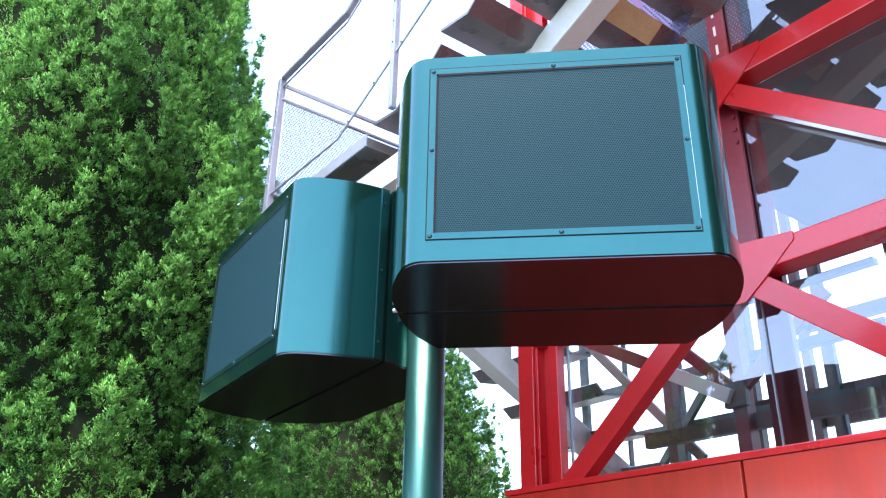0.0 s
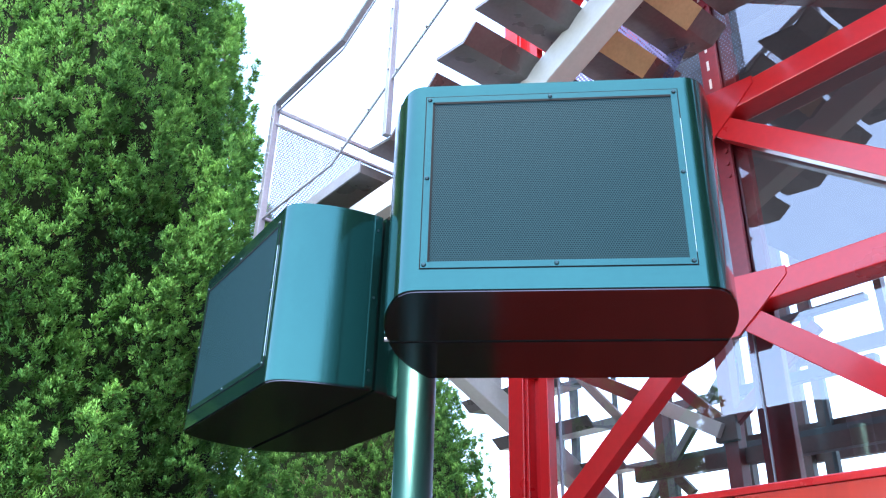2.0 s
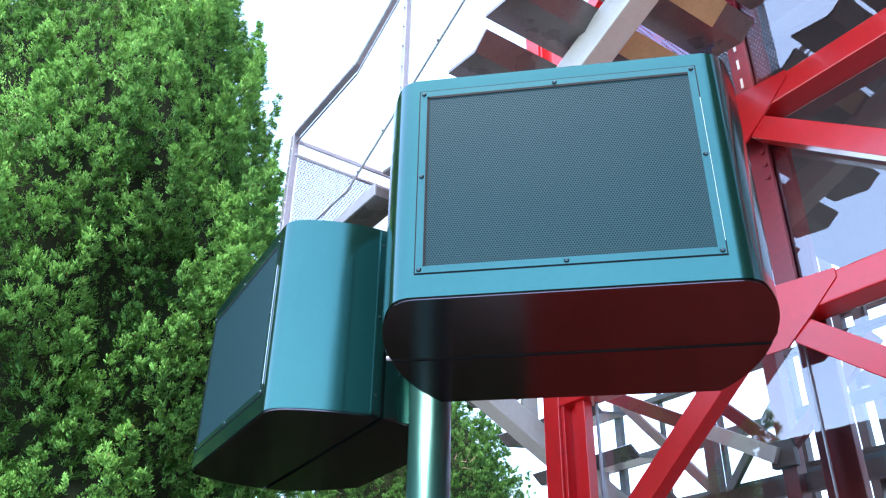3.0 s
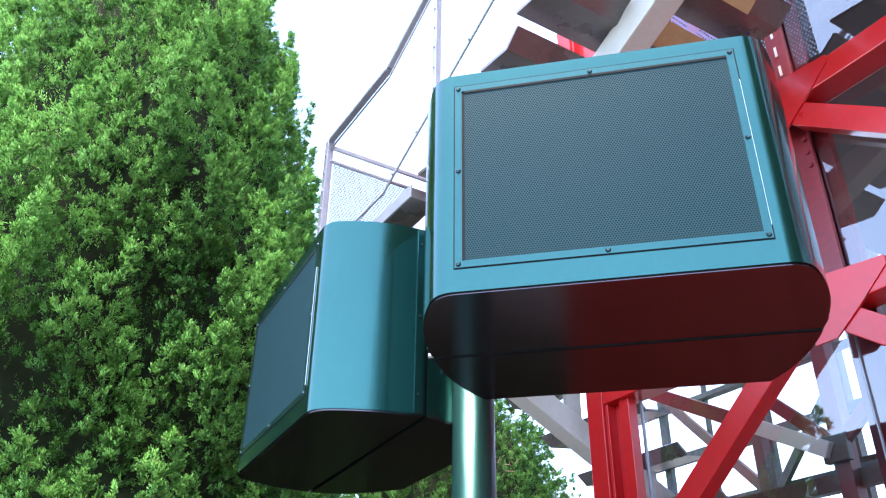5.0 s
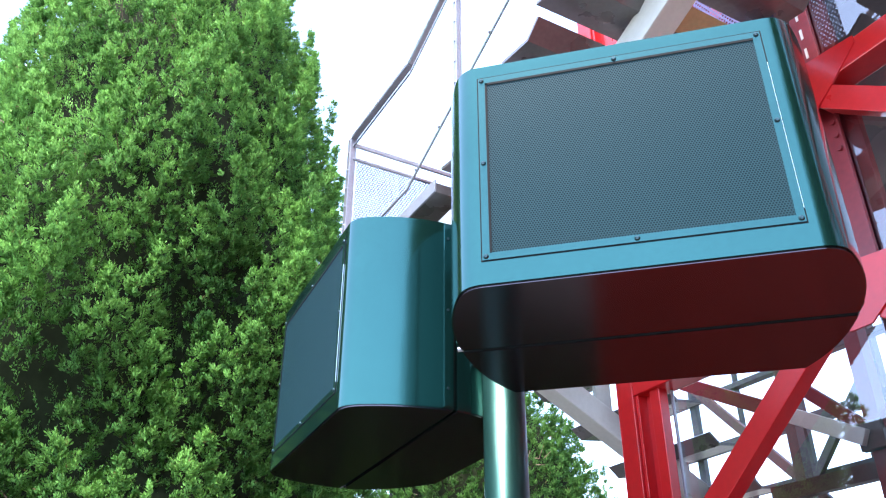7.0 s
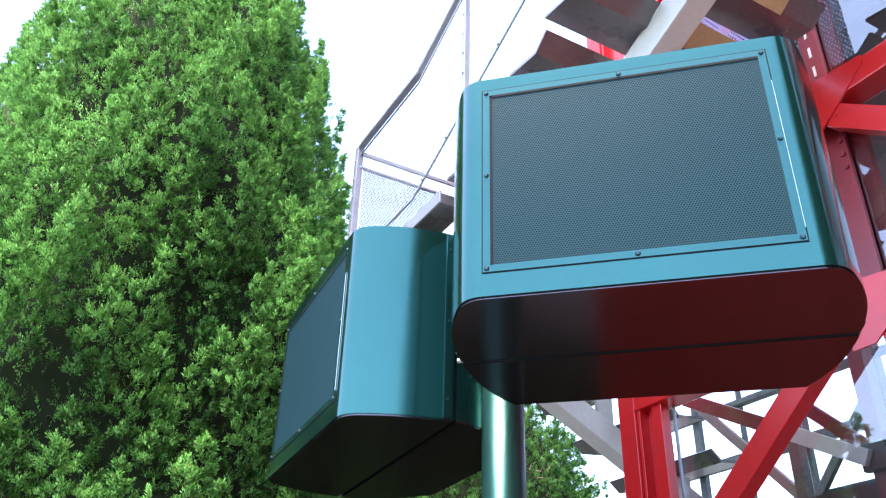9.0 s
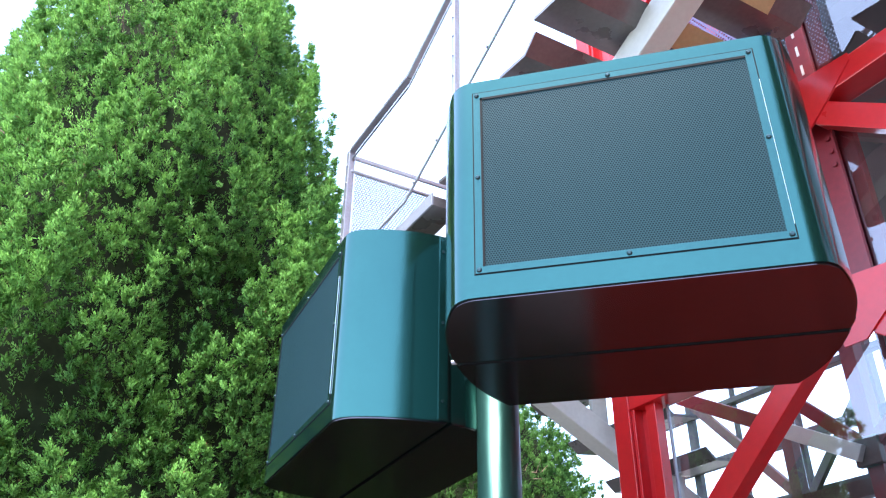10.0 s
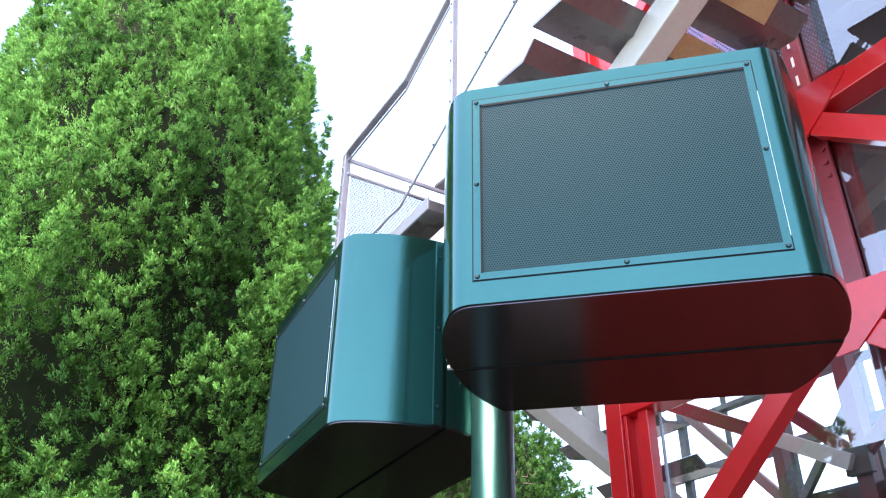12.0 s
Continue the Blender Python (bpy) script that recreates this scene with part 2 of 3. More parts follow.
def speaker(name, label, m, taper=0.0):
    sp = thing(name, label, "loudspeaker", m, group="loudspeakers on the pole")
    bmf = prism(half_outline(0.0, 0.262), 0, FH)
    fs = part("front_shell", bmf, GREEN, sp, smooth=True)
    for f in fs.data.polygons:
        if f.normal.y < -0.999 or abs(f.normal.z) > 0.9:
            f.use_smooth = False
    part("rear_shell", prism(half_outline(0.272, 0.525, taper=taper), 0.0, FH), GREEN, sp, smooth=True)
    part("seam_gasket", prism(half_outline(0.258, 0.276, 0.012), 0.006, FH - 0.006), RUBBER, sp, "black recessed seam between the shells")
    part("front_base_plate", prism(half_outline(0.004, 0.26, 0.003), -0.0035, 0.0015), BASE, sp, "glossy dark green base plate")
    part("rear_base_plate", prism(half_outline(0.275, 0.522, 0.003, taper), -0.0035, 0.0015), BASE, sp, "glossy dark green base plate")
    # grille with its trim
    gx0, gx1, gz0, gz1 = 0.047, 0.529, 0.057, 0.423
    t = 0.013
    part("grille_trim", blk(gx0 - t, gx1 + t, -0.0018, 0.004, gz0 - t, gz0, bevel=0.0), GREEN_STRIP, sp)
    for a in ((gx0 - t, gx1 + t, -0.0018, 0.004, gz1, gz1 + t), (gx0 - t, gx0, -0.0018, 0.004, gz0, gz1), (gx1, gx1 + t, -0.0018, 0.004, gz0, gz1)):
        part("grille_trim", blk(*a, bevel=0.0), GREEN_STRIP, sp)
    g = 0.0022
    for a in ((gx0 - t - g, gx1 + t + g, -0.0008, 0.002, gz0 - t - g, gz0 - t), (gx0 - t - g, gx1 + t + g, -0.0008, 0.002, gz1 + t, gz1 + t + g),
              (gx0 - t - g, gx0 - t, -0.0008, 0.002, gz0 - t, gz1 + t), (gx1 + t, gx1 + t + g, -0.0008, 0.002, gz0 - t, gz1 + t)):
        part("trim_gap", blk(*a), RUBBER, sp, "dark gap round the trim")
    # thin bright strip paints the sky's glint on the right trim
    part("trim_edge", blk(gx1 + t + 0.0002, gx1 + t + 0.0014, -0.003, 0.0, gz0 + 0.01, gz1 - 0.06, bevel=0.0006), GLINT, sp, "bright strip standing in for a sky glint on the trim")
    part("grille", sheet((gx0, -0.0012, gz0), (1, 0, 0), (0, 0, 1), gx1 - gx0, gz1 - gz0), GRILLE, sp, "dark teal perforated metal grille")
    # black strips at top and left paint the trim's shade on the grille
    for a in ((gx0, gx1, -0.0026, -0.0008, gz1 - 0.005, gz1), (gx0, gx0 + 0.004, -0.0026, -0.0008, gz0, gz1)):
        part("grille_rebate", blk(*a), RUBBER, sp)
    for sx in (gx0 - t / 2, (gx0 + gx1) / 2, gx1 + t / 2):
        for sz in (gz0 - t / 2, (gz0 + gz1) / 2, gz1 + t / 2):
            if abs(sx - (gx0 + gx1) / 2) < 0.01 and abs(sz - (gz0 + gz1) / 2) < 0.01:
                continue
            b = bmesh.new()
            bmesh.ops.create_cone(b, cap_ends=True, segments=12, radius1=0.0048, radius2=0.0032, depth=0.003, matrix=Matrix.Translation((sx, -0.0036, sz)) @ Matrix.Rotation(radians(90), 4, "X"))
            block(b, sx - 0.003, sx + 0.003, -0.0056, -0.005, sz - 0.0005, sz + 0.0005)
            part("screw", b, SCREW, fs, "small steel screw")
    # row of screws along the seam on both sides
    for side in (-1, 1):
        for z in (0.045, FH / 2, FH - 0.045):
            x = -0.069 if side < 0 else FW + 0.069
            b = tube((x - side * 0.003, 0.245, z), (x + side * 0.0015, 0.245, z), 0.004, 10)
            part("screw", b, SCREW, fs, "small steel screw")
    for a in ((-0.069, -0.0635), (FW + 0.0635, FW + 0.069)):
        part("seam_flange", blk(a[0], a[1], 0.234, 0.257, 0.003, FH - 0.003, bevel=0.0015), GREEN, sp)
    b = tube((-0.073, 0.267, 0.002), (-0.063, 0.267, 0.002), 0.0045, 10)
    part("catch", b, ZINC, sp, "bright little catch at the seam")
    return sp


speaker("loudspeaker", "dark green enamelled outdoor loudspeaker with grey perforated grille", pose(-0.038, 0.0, 2.202))
speaker("loudspeaker", "dark green loudspeaker turned aside, mounted behind the pole", pose(-0.796, 0.88, 2.156, 0, 0, -50.9) @ Matrix.Diagonal((1.082, 0.882, 0.996, 1)), 0.105)

POLE_X, POLE_Y, POLE_R = -0.077, 0.56, 0.0475
pole = thing("pole", "round dark green steel pole carrying two loudspeakers", "pole", pose(POLE_X, POLE_Y, 0))
part("shaft", tube((0, 0, 0.012), (0, 0, 2.62), POLE_R, 40), POLE_GREEN, pole, smooth=False)
for f in pole.children[0].data.polygons:
    f.use_smooth = abs(f.normal.z) < 0.5
part("base_plate", blk(-0.13, 0.13, -0.13, 0.13, 0.0, 0.014, bevel=0.004), GREEN, pole)
part("cap", tube((0, 0, 2.62), (0, 0, 2.635), POLE_R + 0.003, 32, POLE_R - 0.01), GREEN, pole)
for z in (2.3, 2.52):
    part("clamp", tube((0, 0, z - 0.02), (0, 0, z + 0.02), POLE_R + 0.005, 32), ZINC, pole)
    part("bracket", blk(0.03, 0.2, -0.06, -0.034, z - 0.02, z + 0.02, bevel=0.003), GREEN, pole)


# ---- conifers ----
def mesh_from(name, v, f, soft, material, parent, label=""):
    me = bpy.data.meshes.new(name)
    me.vertices.add(len(v)); me.loops.add(len(f) * 3); me.polygons.add(len(f))
    me.vertices.foreach_set("co", v.astype(np.float32).ravel())
    me.loops.foreach_set("vertex_index", f.astype(np.int32).ravel())
    me.polygons.foreach_set("loop_start", np.arange(0, len(f) * 3, 3, dtype=np.int32))
    me.update(calc_edges=True)
    me.materials.append(material)
    me.shade_smooth()
    me.normals_split_custom_set_from_vertices(soft.tolist())
    ob = new(name, me)
    ob.parent = parent
    if label:
        ob["label"] = label
    return ob


def unit(a):
    return a / np.linalg.norm(a, axis=-1, keepdims=True)


def spray_leaves(root, way, round_, length, rng, lobes, size):
    """Flat cypress sprays: a stalk with scale-leaf fingers to both sides and a blunt tip, a keeled kite each."""
    k = len(root)
    d = unit(way)
    a = unit(np.cross(d, rng.normal(size=(k, 3))))
    b = np.cross(d, a)
    V, S = [], []
    for i in range(lobes):
        s = 0.12 + 0.8 * i / (lobes - 1)
        sgn = 1 if i % 2 else -1
        ang = np.radians(rng.normal(40 - 26 * s, 9, k))[:, None] * sgn
        cup = rng.normal(0.12, 0.22, (k, 1))
        dirn = unit(d * np.cos(ang) + a * np.sin(ang) + b * cup)
        ln = (size * (1.25 - 0.45 * s) * rng.uniform(0.75, 1.25, k))[:, None]
        w = ln * rng.uniform(0.15, 0.215, k)[:, None]
        p0 = root + d * (length * s)[:, None] + b * cup * 0.006
        side = unit(np.cross(dirn, b + 0.5 * rng.normal(size=(k, 3))))
        nrm = np.cross(side, dirn)
        mid = p0 + dirn * ln * 0.62 + nrm * w * 0.35
        V.append(np.stack([p0, mid + side * w, p0 + dirn * ln, mid - side * w], 1))
        soft = unit(round_ * 0.8 + dirn * 0.55 + 0.22 * rng.normal(size=(k, 3)))
        S.append(np.repeat(soft[:, None], 4, 1))
    v, n = np.concatenate(V).reshape(-1, 3), np.concatenate(S).reshape(-1, 3)
    q = np.arange(len(v) // 4)[:, None, None] * 4 + np.array([[0, 1, 2], [0, 2, 3]])
    return v, q.reshape(-1, 3), n


def swelling(a, z, r, boughs):
    """How far the great boughs stand out of the crown at an angle and height: each a flame with its tip upward."""
    h = np.zeros_like(z)
    for deg, apex, spread, most, amp in boughs:
        u = ((a - math.radians(deg) + math.pi) % (2 * math.pi) - math.pi) * r
        v = apex - z
        half = np.minimum(spread * np.clip(v, 0, None) + 0.04, most)
        inside = np.clip((half - np.abs(u)) / 0.07, 0, 1) * np.clip(v / 0.08 + 0.5, 0, 1)
        h = np.maximum(h, amp * inside * np.clip(1.35 - v / 1.5, 0.0, 1))
    return h


def conifer(label, place, profile, boughs, spacing, plume, sprays, spray, lobes, size, leaf, seed, facing):
    """A dense upright cypress: great boughs, on them flame-shaped plumes, on those flat sprays of scale leaves."""
    rng = np.random.default_rng(seed)
    tree = thing("conifer_tree", label, "tree", pose(*place))
    zs, rs, cs = (np.array([p[i] for p in profile]) for i in range(3))
    lean = np.array([-0.8, -0.6])
    top = zs[-1]
    part("trunk", tube((0, 0, 0), (0, 0, top * 0.85), 0.11, 14, 0.02), BARK, tree, smooth=True)
    # closed dark shell that stands for the shaded twigs behind the foliage
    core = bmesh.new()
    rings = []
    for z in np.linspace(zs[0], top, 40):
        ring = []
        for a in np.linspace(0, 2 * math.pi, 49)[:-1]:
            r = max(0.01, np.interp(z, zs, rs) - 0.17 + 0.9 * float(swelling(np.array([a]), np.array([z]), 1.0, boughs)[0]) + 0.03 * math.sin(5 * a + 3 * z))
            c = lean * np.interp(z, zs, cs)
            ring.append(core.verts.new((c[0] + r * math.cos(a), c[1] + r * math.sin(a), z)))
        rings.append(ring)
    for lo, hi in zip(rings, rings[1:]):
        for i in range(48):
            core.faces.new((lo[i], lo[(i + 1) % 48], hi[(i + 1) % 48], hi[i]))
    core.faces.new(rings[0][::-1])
    part("inner_crown", core, TWIG_SHADE, tree, "near-black shell for the twigs and shade inside the crown", smooth=True)
    # plumes in uneven rows up the crown
    pz, pa = [], []
    z = zs[0]
    while z < top:
        r = float(np.interp(z, zs, rs))
        k = max(4, int(2 * math.pi * r / spacing))
        pa += list((np.arange(k) + rng.uniform(0, 1) + rng.normal(0, 0.3, k)) * 2 * math.pi / k)
        pz += list(z + rng.normal(0, spacing * 0.3, k))
        z += spacing * 0.72
    pz, pa = np.array(pz), np.array(pa)
    pr = np.interp(pz, zs, rs)
    pr = pr + swelling(pa, pz, pr, boughs)
    root, way, rnd, lens = [], [], [], []
    for z, a, r in zip(pz, pa, pr):
        c = lean * np.interp(z, zs, cs)
        out = np.array([math.cos(a), math.sin(a), 0])
        across = np.array([-math.sin(a), math.cos(a), 0])
        big = plume * rng.uniform(0.65, 1.35)
        near = math.cos(a - math.radians(facing)) > 0.1 and 1.9 < z < 6.4
        ax = unit(out * rng.uniform(0.2, 0.55) + across * rng.normal(0, 0.2) + np.array([0, 0, 1.0]))
        base = out * (r - rng.uniform(0.08, 0.2)) + np.array([c[0], c[1], z - big * 0.55])
        n = int(sprays * (big / plume) ** 1.5 * rng.uniform(0.85, 1.15) * (1.0 if near else 0.35))
        t = rng.uniform(0, 1, n) ** 0.85
        phi = rng.normal(0, 0.95, n)
        fwd = unit(out - ax * (out @ ax))
        lat = np.cross(ax, fwd)
        side = fwd * np.cos(phi)[:, None] + lat * np.sin(phi)[:, None]
        wid = big * 0.3 * np.sin(np.pi * np.clip(0.22 + 0.78 * t, 0, 1) ** 0.8) + 0.004
        foot = base + np.outer(t * big, ax) + side * (wid * rng.uniform(0.6, 1.0, n))[:, None]
        stem = unit(ax * 0.9 + side * (0.8 - 0.4 * t)[:, None] + rng.normal(0, 0.18, (n, 3)))
        head = spray * rng.uniform(0.7, 1.3, n) * (1.0 if near else 1.6)
        # each branchlet ends in a rounded head of sprays
        for _ in range(6 if near else 3):
            w = unit(stem + rng.normal(0, 0.3, (n, 3)))
            root.append(foot + rng.normal(0, 0.006, (n, 3)))
            way.append(w)
            rnd.append(unit(w + 0.5 * side))
            lens.append(head * rng.uniform(0.75, 1.1, n))
    # sparse shaded sprays between the plumes
    k = int(len(pz) * 20)
    fi = rng.integers(0, len(pz), k)
    fz, fa = pz[fi] + rng.normal(0, spacing, k), pa[fi] + rng.normal(0, 0.15, k)
    fr = np.interp(fz, zs, rs)
    fr = fr + swelling(fa, fz, fr, boughs) - rng.uniform(0.1, 0.2, k)
    off = np.outer(np.interp(fz, zs, cs), lean)
    o2 = np.stack([np.cos(fa), np.sin(fa), np.zeros(k)], 1)
    root.append(o2 * fr[:, None] + np.column_stack([off, fz]))
    way.append(o2 + np.array([0, 0, 0.7]) + rng.normal(0, 0.4, (k, 3)))
    rnd.append(unit(o2 + np.array([0, 0, 0.3])))
    lens.append(spray * rng.uniform(1.3, 2.0, k))
    v, f, soft = spray_leaves(np.concatenate(root), np.concatenate(way), np.concatenate(rnd), np.concatenate(lens), rng, lobes, size)
    ob = mesh_from("crown", v, f, soft, leaf, tree, "dense bright green scale-leaf foliage")
    ob["kind"] = "stuff"
    # dead twigs that show in the gaps
    tw = bmesh.new()
    for i in rng.choice(len(pz), min(140, len(pz)), replace=False):
        a, z = pa[i] + rng.normal(0, 0.05), pz[i] + rng.normal(0, 0.06)
        c = lean * np.interp(z, zs, cs)
        for _ in range(5):
            o = Vector((math.cos(a), math.sin(a), 0))
            p = Vector((c[0], c[1], z)) + o * (pr[i] - 0.07) + Vector(rng.normal(0, 0.025, 3))
            q = p + (o * 0.5 + Vector((0, 0, 0.8)) + Vector(rng.normal(0, 0.5, 3))).normalized() * rng.uniform(0.05, 0.11)
            bmesh.ops.create_cone(tw, segments=3, radius1=0.003, radius2=0.001, depth=(q - p).length, matrix=Matrix.Translation((p + q) / 2) @ (q - p).to_track_quat("Z", "Y").to_matrix().to_4x4())
    part("dead_twigs", tw, TWIG, tree, "pale brown dead twigs in the gaps")["kind"] = "stuff"
    return tree


BOUGHS = ((-47, 4.52, 0.42, 0.62, 0.24), (-75, 4.0, 0.6, 0.5, 0.2), (-42, 2.55, 0.35, 0.3, 0.28), (-95, 3.75, 0.5, 0.45, 0.16), (-10, 4.2, 0.4, 0.4, 0.08),
          (-65, 3.3, 0.5, 0.4, 0.27), (-25, 3.45, 0.45, 0.45, 0.18), (-80, 2.7, 0.5, 0.4, 0.2), (-10, 2.7, 0.4, 0.4, 0.17), (-75, 5.1, 0.6, 0.5, 0.12),
          (-35, 5.35, 0.5, 0.4, 0.1), (-62, 4.6, 0.5, 0.3, 0.13), (120, 4.5, 0.5, 0.6, 0.12), (180, 4.0, 0.5, 0.6, 0.12), (60, 3.6, 0.5, 0.6, 0.12))
conifer("tall dense green cypress with flame-shaped plumes of foliage", (-2.36, 2.235, 0),
        [(0.25, 1.3, 0), (1.9, 1.28, 0), (2.4, 1.2, 0), (3.0, 1.19, 0), (3.3, 1.16, 0.0), (4.25, 1.0, 0.0), (4.75, 0.9, 0.01), (5.1, 0.82, 0.02), (5.3, 0.72, -0.01), (5.8, 0.56, -0.04), (6.6, 0.3, 0), (7.2, 0.13, 0), (7.4, 0.02, 0)],
        BOUGHS, 0.185, 0.34, 36, 0.034, 7, 0.0155, LEAF, 3, -57)
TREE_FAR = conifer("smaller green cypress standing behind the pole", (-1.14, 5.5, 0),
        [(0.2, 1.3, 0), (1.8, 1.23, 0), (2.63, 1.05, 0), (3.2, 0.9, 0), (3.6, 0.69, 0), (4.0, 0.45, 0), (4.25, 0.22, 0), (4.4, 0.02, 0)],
        ((-60, 3.5, 0.5, 0.4, 0.1), (-95, 3.0, 0.5, 0.4, 0.1), (-30, 2.9, 0.5, 0.4, 0.1)), 0.19, 0.34, 13, 0.042, 6, 0.022, LEAF_SHADED, 5, -75)
# the tree that the glass and the enamel mirror, beside the path
mirrored = copy_thing(TREE_FAR, pose(5.4, -4.6, 0, 0, 0, 40) @ Matrix.Scale(2.3, 4))
tagged(mirrored, "tall green cypress mirrored in the glass and enamel", group="cypresses round the paving")


# ---- red steel tower with glazing ----
E_S, E_N = Vector((0.69, -0.724, 0)), Vector((0.724, 0.69, 0))
TOWER = Matrix.Translation((0.122, 1.885, 0)) @ Matrix((E_S, E_N, Vector((0, 0, 1)))).transposed().to_4x4()
tower = thing("steel_tower", "bright red steel lattice tower with large glass panes", "tower", TOWER)
S_END, N_END, Z_TOP = 4.0, 2.3, 7.4
POSTS = (1.05, 2.95)


def tp(name, b, material, label="", smooth=False):
    return part(name, b, material, tower, label, smooth)


# corner column: flanged section
tp("column", blk(0.0, 0.088, 0.0, 0.03, 0.0, Z_TOP, bevel=0.003), RED)
tp("column_web", blk(0.07, 0.16, 0.05, 0.07, 0.0, Z_TOP), RED)
tp("column_flange", blk(0.155, 0.205, 0.02, 0.06, 0.0, Z_TOP, bevel=0.003), RED)
tp("column_side", blk(0.0, 0.03, 0.03, 0.18, 0.0, Z_TOP, bevel=0.003), RED)
tp("column_edge", blk(0.09, 0.105, 0.01, 0.052, 0.0, Z_TOP, bevel=0.002), RED)
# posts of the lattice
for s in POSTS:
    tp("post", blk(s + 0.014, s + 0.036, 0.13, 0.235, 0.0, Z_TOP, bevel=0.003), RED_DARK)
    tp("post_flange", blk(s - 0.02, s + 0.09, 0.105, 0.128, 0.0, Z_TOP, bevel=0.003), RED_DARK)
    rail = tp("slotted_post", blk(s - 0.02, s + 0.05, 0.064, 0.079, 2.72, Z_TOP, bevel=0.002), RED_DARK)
    # pale plates, not holes: the bright sky behind each slot is painted on
    for k in range(46):
        z = 3.43 + 0.085 * k
        part("slot", blk(s + 0.008, s + 0.017, 0.0615, 0.0645, z, z + 0.042), STEEL_WHITE, rail, "pale plate standing in for sky through a slot")
# storey beams, chevron braces and gussets
LEVELS = (2.62, 3.345, 4.07, 4.8, 5.52)
for z in LEVELS:
    tp("storey_beam", blk(0.0885, S_END, 0.0, 0.1, z - 0.012, z + 0.073, bevel=0.004), RED)
for i, s in enumerate(POSTS):
    for z in LEVELS:
        for sgn in (-1, 1):
            a, b = (s + 0.045 + sgn * 0.02, 0.032, z - 0.058), (s + 0.045 + sgn * 0.8, 0.032, z - 0.67)
            if sgn < 0:
                a, b = (s - 0.03, 0.032, z + 0.05), (s - 0.82, 0.032, z - 0.585)
            tp("brace", bar(a, b, 0.06, 0.078, 0.003), RED)
        g = prism([(s - 0.05, z - 0.1), (s + 0.02, z - 0.1), (s + 0.105, z - 0.036), (s + 0.208, z + 0.05), (s + 0.208, z + 0.078), (s - 0.05, z + 0.105)], -0.004, 0.0035)
        g.transform(Matrix(((1, 0, 0, 0), (0, 0, 1, 0), (0, 1, 0, 0), (0, 0, 0, 1))))
        bmesh.ops.recalc_face_normals(g, faces=g.faces)
        tp("gusset", g, RED)
        for k in range(3 if z > 2.7 else 0):
            tp("bolt", tube((s + 0.034, 0.056, z - 0.12 - 0.05 * k), (s + 0.034, 0.065, z - 0.12 - 0.05 * k), 0.009, 6), RED_DARK)
# sheet panels under the sill
edges = [-0.05, 0.997, 2.05, 3.1, S_END]
for s0, s1 in zip(edges, edges[1:]):
    tp("wall_panel", blk(s0 + 0.004, s1 - 0.004, -0.035, 0.0, 0.02, 2.035, bevel=0.004), RED_PANEL)
tp("sill", prism([(0.2, 0.0), (S_END, 0.0), (S_END, 0.12), (0.2, 0.12)], 2.03, 2.05), RED)
tp("sill_lip", blk(-0.05, S_END, -0.04, -0.0005, 2.036, 2.058, bevel=0.004), RED)
# glazing, set back behind the lattice
GO = 0.085
zs_g = [2.052, *[z + 0.04 for z in LEVELS]]
ss_g = [0.205, 1.07, 2.02, 2.97, S_END]
for z0, z1 in zip(zs_g, zs_g[1:]):
    for s0, s1 in zip(ss_g, ss_g[1:]):
        tp("pane", sheet((s0 + 0.006, GO, z0 + 0.004), (1, 0, 0), (0, 0, 1), s1 - s0 - 0.012, z1 - z0 - 0.008), GLASS, "clear reflecting glass pane").visible_shadow = False
for s in ss_g[1:-1]:
    tp("mullion", blk(s - 0.002, s + 0.002, GO - 0.006, GO + 0.004, 2.04, 5.56, bevel=0.001), ZINC)
tp("glazing_bead", blk(0.206, 0.214, GO - 0.012, GO - 0.002, 2.04, 5.56), ZINC, "bright metal glazing bead")
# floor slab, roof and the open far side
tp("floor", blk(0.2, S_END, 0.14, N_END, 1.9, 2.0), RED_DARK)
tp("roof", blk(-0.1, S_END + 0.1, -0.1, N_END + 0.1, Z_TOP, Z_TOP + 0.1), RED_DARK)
# added dark slabs that keep sky out of upward views through the glass
for z in (3.75, 4.42, 5.15, 5.9):
    tp("upper_floor", blk(0.25, S_END, 0.2, N_END, z, z + 0.08), DARK_STEEL)
for i in range(9):
    s = 0.12 + 0.46 * i
    tp("far_mullion", blk(s, s + (0.06, 0.04)[i % 2], N_END - 0.06, N_END, 0.0, Z_TOP), DARK_BROWN)
for i in range(24):
    s = 1.15 + 0.1 * i
    tp("far_baluster", blk(s, s + (0.01, 0.017)[i % 2], N_END - 0.055, N_END - 0.035, 2.0, 3.18), DARK_STEEL)
for z, h in ((2.42, 0.025), (2.62, 0.06), (3.18, 0.08), (3.6, 0.08)):
    tp("far_rail", blk(0.0, S_END, N_END - 0.05, N_END - 0.01, z, z + h), DARK_BROWN)
for o in (0.9, 1.6, 2.2):
    tp("end_post", blk(0.02, 0.07, o, o + 0.05, 0.0, Z_TOP), DARK_BROWN)
    tp("end_post", blk(S_END - 0.07, S_END - 0.02, o, o + 0.05, 0.0, Z_TOP), DARK_BROWN)


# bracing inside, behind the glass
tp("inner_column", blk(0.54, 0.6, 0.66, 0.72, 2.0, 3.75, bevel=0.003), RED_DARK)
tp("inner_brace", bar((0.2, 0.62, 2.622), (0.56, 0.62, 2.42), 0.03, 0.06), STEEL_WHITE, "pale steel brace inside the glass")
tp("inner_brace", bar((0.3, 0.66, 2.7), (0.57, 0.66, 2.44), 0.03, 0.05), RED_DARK)
